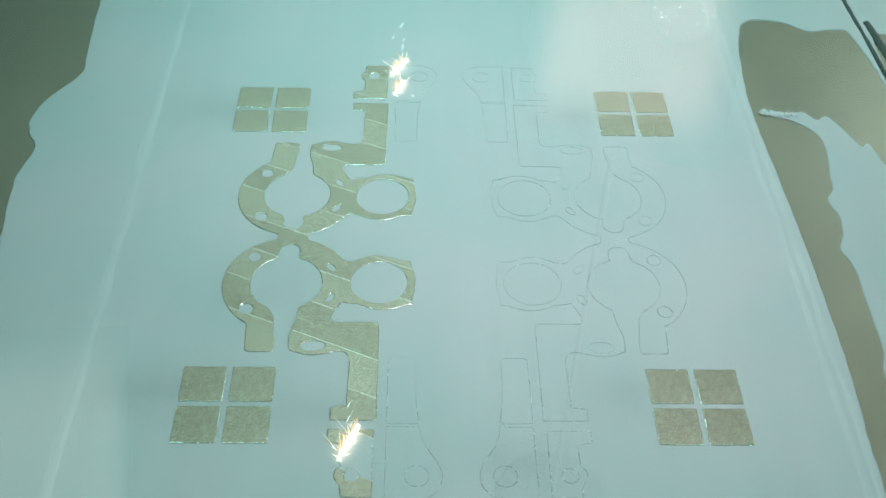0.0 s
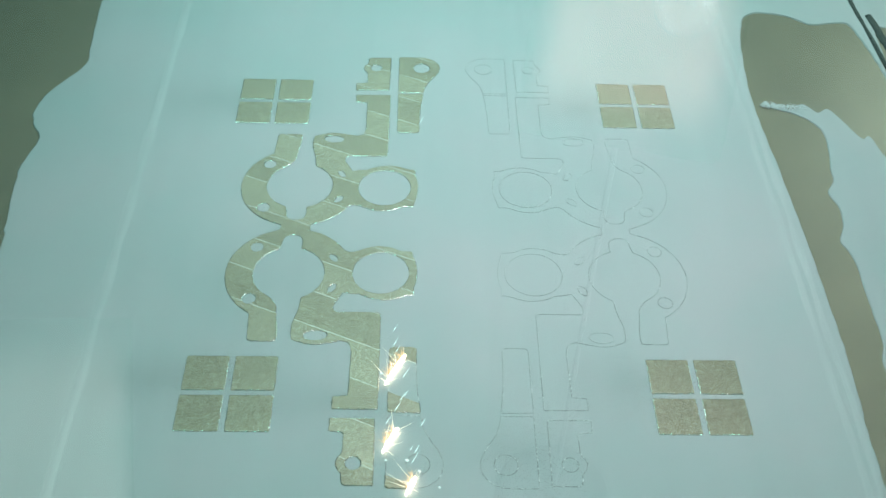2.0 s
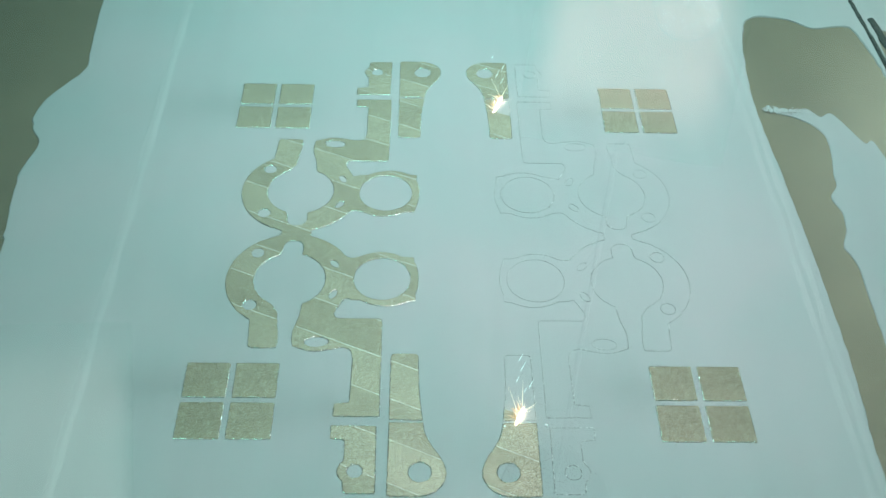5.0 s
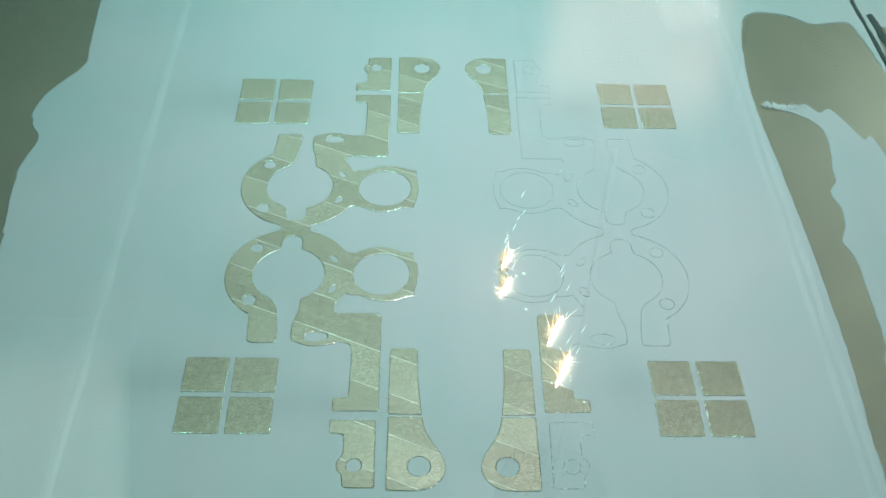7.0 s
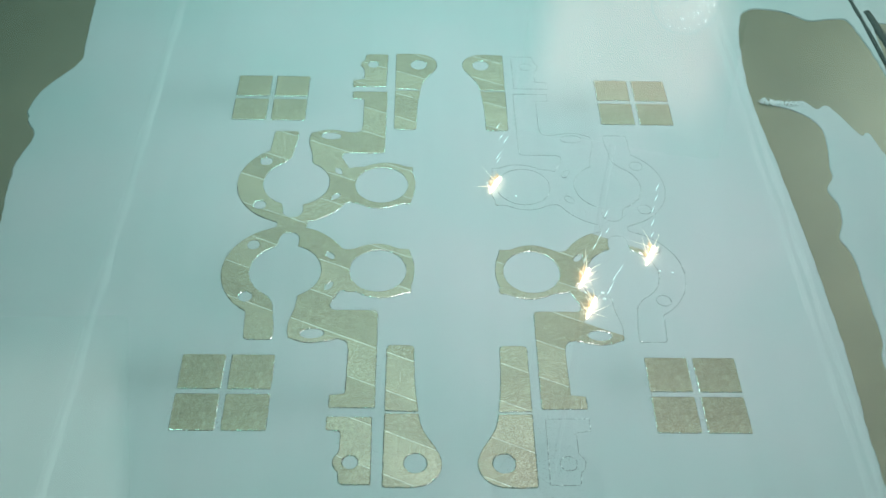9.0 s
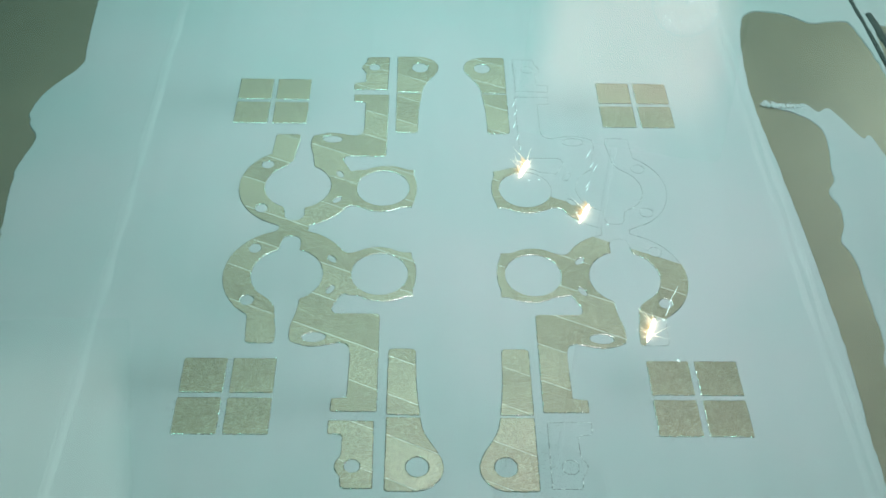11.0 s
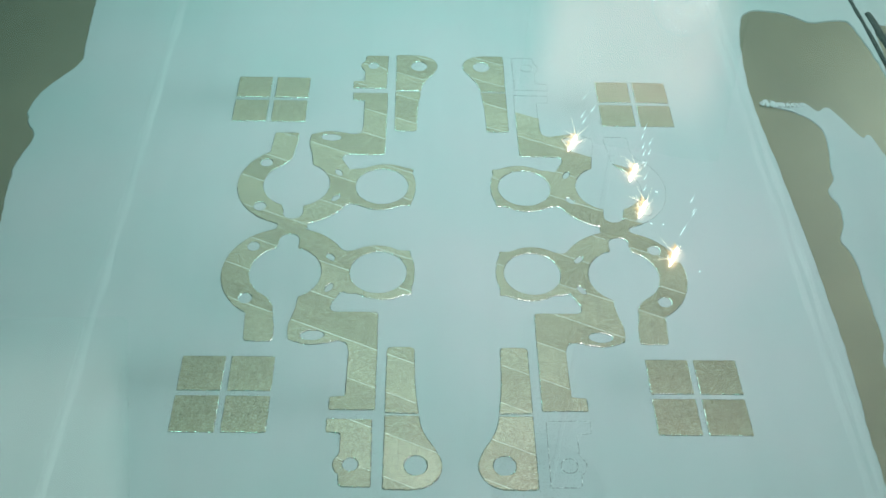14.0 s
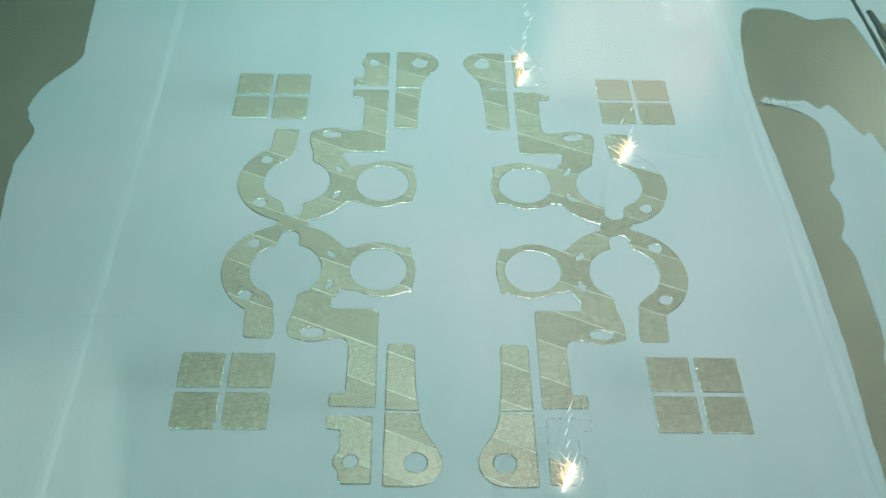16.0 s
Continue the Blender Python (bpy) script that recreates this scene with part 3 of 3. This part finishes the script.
for side, word in ((1, "right"), (-1, "left")):
    near, far = placed([quarter], side, -1)[0], placed([quarter], side, 1)[0]
    outline = near[1:-1] + far[::-1][1:-1]
    holes = placed(GASKET_HOLES, side, -1) + placed(GASKET_HOLES, side, 1)
    printed("gasket_layer", word + " gasket", [outline] + holes, side,
            "double-ring gasket layer, fused metal with bright contour lines" if side < 0 else "double-ring gasket layer being fused inside thin contour lines",
            "printed part", "double-ring gaskets", solid=side < 0)
    for row, where in ((-1, "near"), (1, "far")):
        for key, name, loops, label in (("ear", "eyelet_layer", EAR, "teardrop eyelet plate layer with a round hole in the powder"),
                                        ("bar", "bar_layer", BAR, "slim tapered bar layer fused into the powder"),
                                        ("tab", "tab_layer", TAB, "small notched tab layer with a round hole")):
            printed(name, f"{word} {key} {where}", placed(loops, side, row), side, label, "printed part", name.replace("_", " ") + "s",
                    solid=(side < 0 and key == "tab"))
        for square in SQUARES:
            loops = [[Vector((p.x + 128.4 * side + 1.9, p.y + 129.0 * row)) for p in square[0]]]
            printed("square_layer", "done", loops, side, "fused square test coupon layer in a group of four", "test coupon", "square test coupons", solid=True, striped=False)


# ---------------------------------------------------------------- the viewing window and what it mirrors
def window_glass():
    m = bpy.data.materials.new("window_glass")
    m.use_nodes = True
    nt = m.node_tree
    nt.nodes.remove(nt.nodes["Principled BSDF"])
    a, g = nt.nodes.new("ShaderNodeBsdfTransparent"), add(nt, "ShaderNodeBsdfGlossy", Roughness=0.0)
    mx = add(nt, "ShaderNodeMixShader", Fac=0.06)
    nt.links.new(a.outputs[0], mx.inputs[1])
    nt.links.new(g.outputs[0], mx.inputs[2])
    nt.links.new(mx.outputs[0], nt.nodes["Material Output"].inputs[0])
    return m


pane = box("window_pane", (-0.30, -0.4303, 0.20), (0.30, -0.4297, 0.56), window_glass(), 0)
pane.visible_shadow = False
pane.name = "window_1"
tagged(pane, "clear glass viewing window in the chamber door", kind="structure")


def veil_panel_stand(lamp):
    """An invented slim pole with a round foot, from behind an added panel down to the workshop floor; built in the
    panel's space.
    """
    world = lamp.matrix_world.copy()
    back = world @ Vector((0, 0, 0.030))
    for name, z0, z1, r in (("pole", -0.94, back.z, 0.004), ("foot", -0.95, -0.935, 0.09)):
        bm = bmesh.new()
        bmesh.ops.create_cone(bm, cap_ends=True, segments=20, radius1=r, radius2=r * 0.9, depth=z1 - z0,
                              matrix=world.inverted() @ Matrix.Translation((back.x, back.y, (z0 + z1) / 2)))
        part(name, bm, WALL, lamp)


def veil_panel(eye, target, sx, sy, soft, colour, label, roll=0):
    """A soft glowing panel added outside the door, so that its mirror image hazes the window; soft: how far in from its
    edges it fades.
    """
    m = bpy.data.materials.new("veil_panel_glow")
    m.use_nodes = True
    nt = m.node_tree
    p = nt.nodes["Principled BSDF"]
    p.inputs["Base Color"].default_value = (0.02, 0.02, 0.02, 1)
    p.inputs["Roughness"].default_value = 1.0
    co = nt.nodes.new("ShaderNodeTexCoord").outputs["Object"]
    sep = nt.nodes.new("ShaderNodeSeparateXYZ")
    nt.links.new(co, sep.inputs[0])
    fall = []
    for axis, inner, outer in ((0, sx / 2 * (1 - soft), sx / 2), (1, sy / 2 * (1 - soft - 0.25), sy / 2 * 0.96)):
        ab = nt.nodes.new("ShaderNodeMath")
        ab.operation = "ABSOLUTE"
        nt.links.new(sep.outputs[axis], ab.inputs[0])
        r = nt.nodes.new("ShaderNodeMapRange")
        r.interpolation_type = "SMOOTHSTEP"
        for k, v in zip((1, 2, 3, 4), (inner, outer, 1.0, 0.0)):
            r.inputs[k].default_value = v
        nt.links.new(ab.outputs[0], r.inputs[0])
        fall.append(r.outputs[0])
    mul = nt.nodes.new("ShaderNodeMath")
    mul.operation = "MULTIPLY"
    nt.links.new(fall[0], mul.inputs[0])
    nt.links.new(fall[1], mul.inputs[1])
    nt.links.new(mix(nt, "MIX", mul.outputs[0], (0.155, 0.372, 0.298, 1), (*colour, 1)), p.inputs["Emission Color"])
    p.inputs["Emission Strength"].default_value = 1.0
    thing = tagged(new("veil_panel"), label, "lamp", "work lights")
    thing.matrix_world = look(eye, target, roll)
    bm = bmesh.new()
    bmesh.ops.create_cube(bm, size=1, matrix=pose(0, 0, 0.006) @ Matrix.Diagonal((sx, sy, 0.012, 1)))
    bmesh.ops.bevel(bm, geom=bm.edges[:], offset=0.003, segments=2, affect="EDGES")
    part("diffuser", bm, m, thing)
    bm = bmesh.new()
    bmesh.ops.create_cube(bm, size=1, matrix=pose(0, 0, 0.024) @ Matrix.Diagonal((sx * 0.92, sy * 0.92, 0.022, 1)))
    bmesh.ops.bevel(bm, geom=bm.edges[:], offset=0.004, segments=2, affect="EDGES")
    part("housing", bm, DARK, thing)
    veil_panel_stand(thing)
    return thing


def led_spot():
    """A round LED spot outside the door, seen mirrored in the window."""
    thing = tagged(new("led_spot"), "round spot lamp of many small bright LEDs, mirrored in the window", "lamp")
    thing.matrix_world = look((0.2191, -1.2198, -0.0594), (-0.011, -0.43, 0.4364))
    rnd = random.Random(4)
    bm = bmesh.new()
    n = 48
    for r, z in ((0.0302, 0.0), (0.0312, 0.0), (0.0312, 0.010), (0.0302, 0.010)):
        for i in range(n):
            a = 2 * math.pi * i / n
            bm.verts.new((r * math.cos(a), r * math.sin(a), z))
    bm.verts.ensure_lookup_table()
    for k in range(4):
        for i in range(n):
            j = (i + 1) % n
            bm.faces.new([bm.verts[q] for q in (k * n + i, k * n + j, (k + 1) % 4 * n + j, (k + 1) % 4 * n + i)])
    part("rim", bm, glow("lit_rim", (0.75, 1.0, 0.95), 0.9), thing)
    bm = bmesh.new()
    bmesh.ops.create_cone(bm, cap_ends=True, segments=16, radius1=0.0015, radius2=0.0015, depth=0.03, matrix=pose(0, 0, 0.022))
    part("bracket", bm, DARK, thing)
    led = glow("led_light", (0.9, 1.0, 0.98), 26.0)
    done = []
    while len(done) < 110:
        r, a = 0.029 * math.sqrt(rnd.random()), rnd.uniform(0, 2 * math.pi)
        x, y = r * math.cos(a), r * math.sin(a)
        if all((x - u) ** 2 + (y - w) ** 2 > 0.0019 ** 2 for u, w in done):
            done.append((x, y))
            bm = bmesh.new()
            bmesh.ops.create_icosphere(bm, subdivisions=1, radius=0.5,
                                       matrix=pose(x, y, 0, 0, 0, rnd.uniform(0, 180)) @ Matrix.Diagonal((rnd.uniform(0.0007, 0.0017), rnd.uniform(0.0006, 0.0012), 0.0006, 1)))
            part("led", bm, led, thing)
    return thing


CONCRETE = granular("workshop_concrete", [(0.3, (0.68, 0.70, 0.69)), (0.7, (0.76, 0.78, 0.77))], 60, 1.5, 0.7, 0.0, 0.2, 0.6)
tagged(box("ground", (-6.0, -6.0, -1.05), (6.0, 6.0, -0.95), CONCRETE, 0), "plain light grey painted concrete workshop floor under the machine", kind="structure")
tagged(box("machine_base", (-0.52, -0.44, -0.95), (0.52, 0.48, -0.1605), WALL), "painted metal machine cabinet below the process chamber", kind="structure")
# both panels are added, placed so their mirror images fit the camera's view
veil_panel((0.1803, -1.2333, -0.0895), (-0.0134, -0.43, 0.4351), 0.20, 0.24, 0.40, (2.0, 1.45, 1.22), "soft warm glowing panel added outside the door to mirror as haze in the window")
veil_panel((-0.3520, -0.9328, -0.3558), (-0.0535, -0.43, 0.3929), 0.14, 0.24, 0.30, (0.95, 1.15, 1.02), "faint pale glowing panel added outside the door to mirror as a pale patch in the window", -21)
led_spot()


# ---------------------------------------------------------------- things beside the bed
def seal_strip(x0, y0, x1, y1, wide, high, seed):
    """A ragged dark rubber seal lying on the floor."""
    thing = tagged(new("rubber_seal"), "worn black rubber seal strip dusted with powder", "seal", "rubber seals")
    a, b = Vector((x0, y0)), Vector((x1, y1))
    thing.location = (a.x * MM, a.y * MM, -0.001)
    d = (b - a).normalized()
    nv = Vector((d.y, -d.x))
    verts, faces, m = [], [], 7
    n = 50
    for i in range(n + 1):
        p = a.lerp(b, i / n) - a
        w = wide * min(1, 0.15 + i / n * 4) * (1 + 0.3 * noise.noise((i * 0.35, seed, 0)))
        for k in range(m):
            t = math.pi * k / (m - 1)
            q = p + nv * (w * math.cos(t) + 0.9 * noise.noise((i * 0.8, seed + 3, k * 0.3)))
            verts.append((q.x * MM, q.y * MM, high * math.sin(t) * MM))
    for i in range(n):
        for k in range(m - 1):
            c = i * m + k
            faces.append((c, c + 1, c + m + 1, c + m))
    obj("strip", verts, faces, DARK, thing, smooth=True)


seal_strip(331.0, 150, 325.5, 300, 1.9, 2.4, 1)
seal_strip(343.0, 150, 335.5, 252, 3.2, 2.4, 8)
seal_strip(318.5, 236, 317.0, 250, 1.3, 1.0, 5)


def grains(name, spots, mat, label, seed, size):
    """Scattered single grains on the powder: patches (x, y, spread x, spread y, count) in mm."""
    rnd = random.Random(seed)
    verts, faces = [], []
    for x, y, sx, sy, n in spots:
        for _ in range(n):
            px, py, r = rnd.gauss(x, sx), rnd.gauss(y, sy), rnd.uniform(*size)
            k = len(verts)
            verts += [((px + u * r) * MM, (py + w * r) * MM, (h * r + 0.02) * MM) for u, w, h in
                      ((1, 0, 0), (0, 1, 0), (-1, 0, 0), (0, -1, 0), (0, 0, 0.9))]
            faces += [(k, k + 1, k + 4), (k + 1, k + 2, k + 4), (k + 2, k + 3, k + 4), (k + 3, k, k + 4)]
    return tagged(obj(name, verts, faces, mat), label, "grains", kind="stuff")


grains("spatter_grains", [(99, -126, 6, 15, 380), (88, -130, 14, 18, 320), (-162, -125, 14, 18, 450), (-84, -125, 16, 20, 400), (0, -128, 40, 40, 900), (-20, -150, 120, 34, 1900), (-150, -90, 50, 60, 500),
                          (20, -160, 16, 20, 380), (98, 128, 8, 14, 260), (-165, 128, 14, 16, 220), (-60, -60, 60, 60, 500), (60, -60, 50, 70, 500)] + FRINGE,
       SOOT, "fine dark spatter grains scattered over the powder", 3, (0.10, 0.26))
grains("powder_crumbs", [(228, 132.5, 3.5, 1.6, 130), (236, 131, 4, 1.4, 120), (246, 131, 4, 1.6, 60)],
       CRUMB, "crumbs of powder at the tip of the spill, their sparkle put into a pale colour", 5, (0.35, 0.9))


# ---------------------------------------------------------------- the laser's sparks
def needle(a, b, w):
    """A thin tapered streak from a to b."""
    d = (b - a).normalized()
    s = d.cross(Vector((0.3, 0.2, 0.9))).normalized() * w
    u = d.cross(s).normalized() * w
    m = a.lerp(b, 0.25)
    v = [a, m + s, m + u, m - s, m - u, b]
    f = [(0, 2, 1), (0, 3, 2), (0, 4, 3), (0, 1, 4), (5, 1, 2), (5, 2, 3), (5, 3, 4), (5, 4, 1)]
    return [tuple(q * MM) for q in v], f


def trail(pts, w):
    """A thin bent streak through points, narrowing to its end."""
    verts, faces = [], []
    n = len(pts)
    for i, p in enumerate(pts):
        r = w * (1 - 0.75 * i / (n - 1))
        for a in (90, 210, 330):
            verts.append(((p.x + r * math.cos(radians(a))) * MM, p.y * MM, (p.z + r * math.sin(radians(a))) * MM))
    for i in range(n - 1):
        for k in range(3):
            a, b = i * 3 + k, i * 3 + (k + 1) % 3
            faces.append((a, b, b + 3, a + 3))
    return verts, faces


def laser_spark(length, seed):
    rnd = random.Random(seed)
    thing = tagged(new("laser_spark"), "white-hot laser spot throwing fine sparks off the powder", "spark", "laser sparks")
    bm = bmesh.new()
    bmesh.ops.create_icosphere(bm, subdivisions=3, radius=1)
    for q in bm.verts:
        k = 1 + 0.35 * noise.noise((q.co.x * 1.5 + seed, q.co.y * 3, q.co.z * 1.5))
        k *= 0.80 + 0.30 * q.co.y
        q.co = Vector((q.co.x * 1.45 * k, q.co.y * (length / 2 + 1.6), max(q.co.z * 1.7 * k + 0.6, -0.3))) * MM
    part("melt_pool", bm, CORE, thing, "white-hot elongated melt streak", True)
    # short orange tufts blown back over the fused side
    for i in range(int(14 + length * 1.5)):
        y = rnd.uniform(-0.25, 0.55) * length
        ang, up = rnd.gauss(165, 26), rnd.uniform(8, 60)
        d = Vector((math.cos(radians(ang)) * math.cos(radians(up)), math.sin(radians(ang)) * math.cos(radians(up)), math.sin(radians(up))))
        a = Vector((-0.5, y, 1.0))
        v, f = needle(a, a + d * rnd.uniform(2.5, 6.5), rnd.uniform(0.14, 0.26))
        obj("spark_tuft", v, f, TUFT, thing)
    # longer pale rays on all sides
    for i in range(int(20 + length * 1.0)):
        y = rnd.uniform(-0.5, 0.5) * length
        ang = rnd.choice((rnd.gauss(175, 30), rnd.gauss(80, 35), rnd.uniform(0, 360)))
        up = rnd.uniform(5, 65)
        d = Vector((math.cos(radians(ang)) * math.cos(radians(up)), math.sin(radians(ang)) * math.cos(radians(up)), math.sin(radians(up))))
        a = Vector((0, y, 1.2))
        v, f = needle(a, a + d * rnd.choice((3, 3, 4, 4, 5, 5, 6, 7, 8, 11, 17)), rnd.uniform(0.09, 0.18))
        obj("spark_ray", v, f, RAY, thing)
    # one or two grains flung off in a bow
    for i in range(rnd.choice((1, 2, 2))):
        a = Vector((rnd.uniform(-1, 1), rnd.uniform(-0.5, 0.5) * length, 1.5))
        d = Vector((rnd.choice((-1, -1, 1)) * rnd.uniform(0.4, 1.0), rnd.uniform(-0.3, 0.9), rnd.uniform(0.4, 1.0))) * rnd.uniform(6, 11)
        bow = Vector((rnd.uniform(-5, 5), rnd.uniform(-2, 4), -rnd.uniform(1, 4)))
        v, f = trail([a + d * t + bow * t * t for t in (0.25, 0.4, 0.55, 0.7, 0.85, 1.0)], 0.16)
        obj("spark_trail", v, f, RAY, thing)
    # glowing slivers stand in for the melt streak's ghost reflections in the window
    for i in range(rnd.choice((3, 4, 5))):
        a = Vector((rnd.uniform(-4, 5), rnd.uniform(-4, 6), 16 + i * 8 + rnd.uniform(-2, 2)))
        v, f = needle(a, a + Vector((0.8, 6.0, 2.2)) * rnd.uniform(0.6, 1.3), 0.27)
        obj("ghost_streak", v, f, DASH, thing)
    for i in range(2):
        bm = bmesh.new()
        bmesh.ops.create_icosphere(bm, subdivisions=1, radius=rnd.uniform(0.4, 0.8) * MM,
                                   matrix=pose(rnd.uniform(-6, 20) * MM, rnd.uniform(-18, 8) * MM, rnd.uniform(2, 9) * MM) @ Matrix.Diagonal((1.5, 1, 0.8, 1)))
        part("hot_droplet", bm, DASH, thing)
    return thing


def motions():
    """The patches rise as they are fused; the sparks follow the laser's sweeps."""
    for ob, t in KEYED:
        down, up = pose(0, 0, -0.0010), pose(0, 0, 0)
        rows = [(0.0, down)] if t > 0.12 else []
        rows += [(max(t - 0.04, 0.0), down), (t + 0.04, up), (16.0, up)]
        walk(ob, rows)
    pool = []
    for n, (path, span) in enumerate(sorted(SPARKS, key=lambda s: s[0][0][0])):
        size = 9 if span < 10 else 15 if span < 18 else 22
        free = [p for p in pool if p[1] == size and p[2][-1][0] < path[0][0] - 0.25]
        if free:
            slot = free[0]
        else:
            slot = [laser_spark(size, 11 + len(pool)), size, []]
            pool.append(slot)
        start, end = path[0], path[-1]
        rows = slot[2]
        if start[0] > 0.05:
            rows.append((max(start[0] - 0.034, 0.0), pose(start[1].x * MM, start[1].y * MM, -0.09, 0, 0, -24)))
        for i, (t, p) in enumerate(path):
            h = noise.noise((n * 3.1, i * 1.7, 0.5))
            rows.append((t, pose(p.x * MM, p.y * MM, 0.0002, 6 * h, 22 * noise.noise((n * 2.3, i * 2.9, 7.5)), -24 + 5 * h)))
        if end[0] < 15.9:
            rows.append((end[0] + 0.067, pose(end[1].x * MM, end[1].y * MM, -0.09, 0, 0, -24)))
    for thing, size, rows in pool:
        if rows[0][0] > 0:
            rows.insert(0, (0.0, rows[0][1]))
        if rows[-1][0] < 16.0:
            rows.append((16.0, rows[-1][1]))
        walk(thing, rows)


motions()
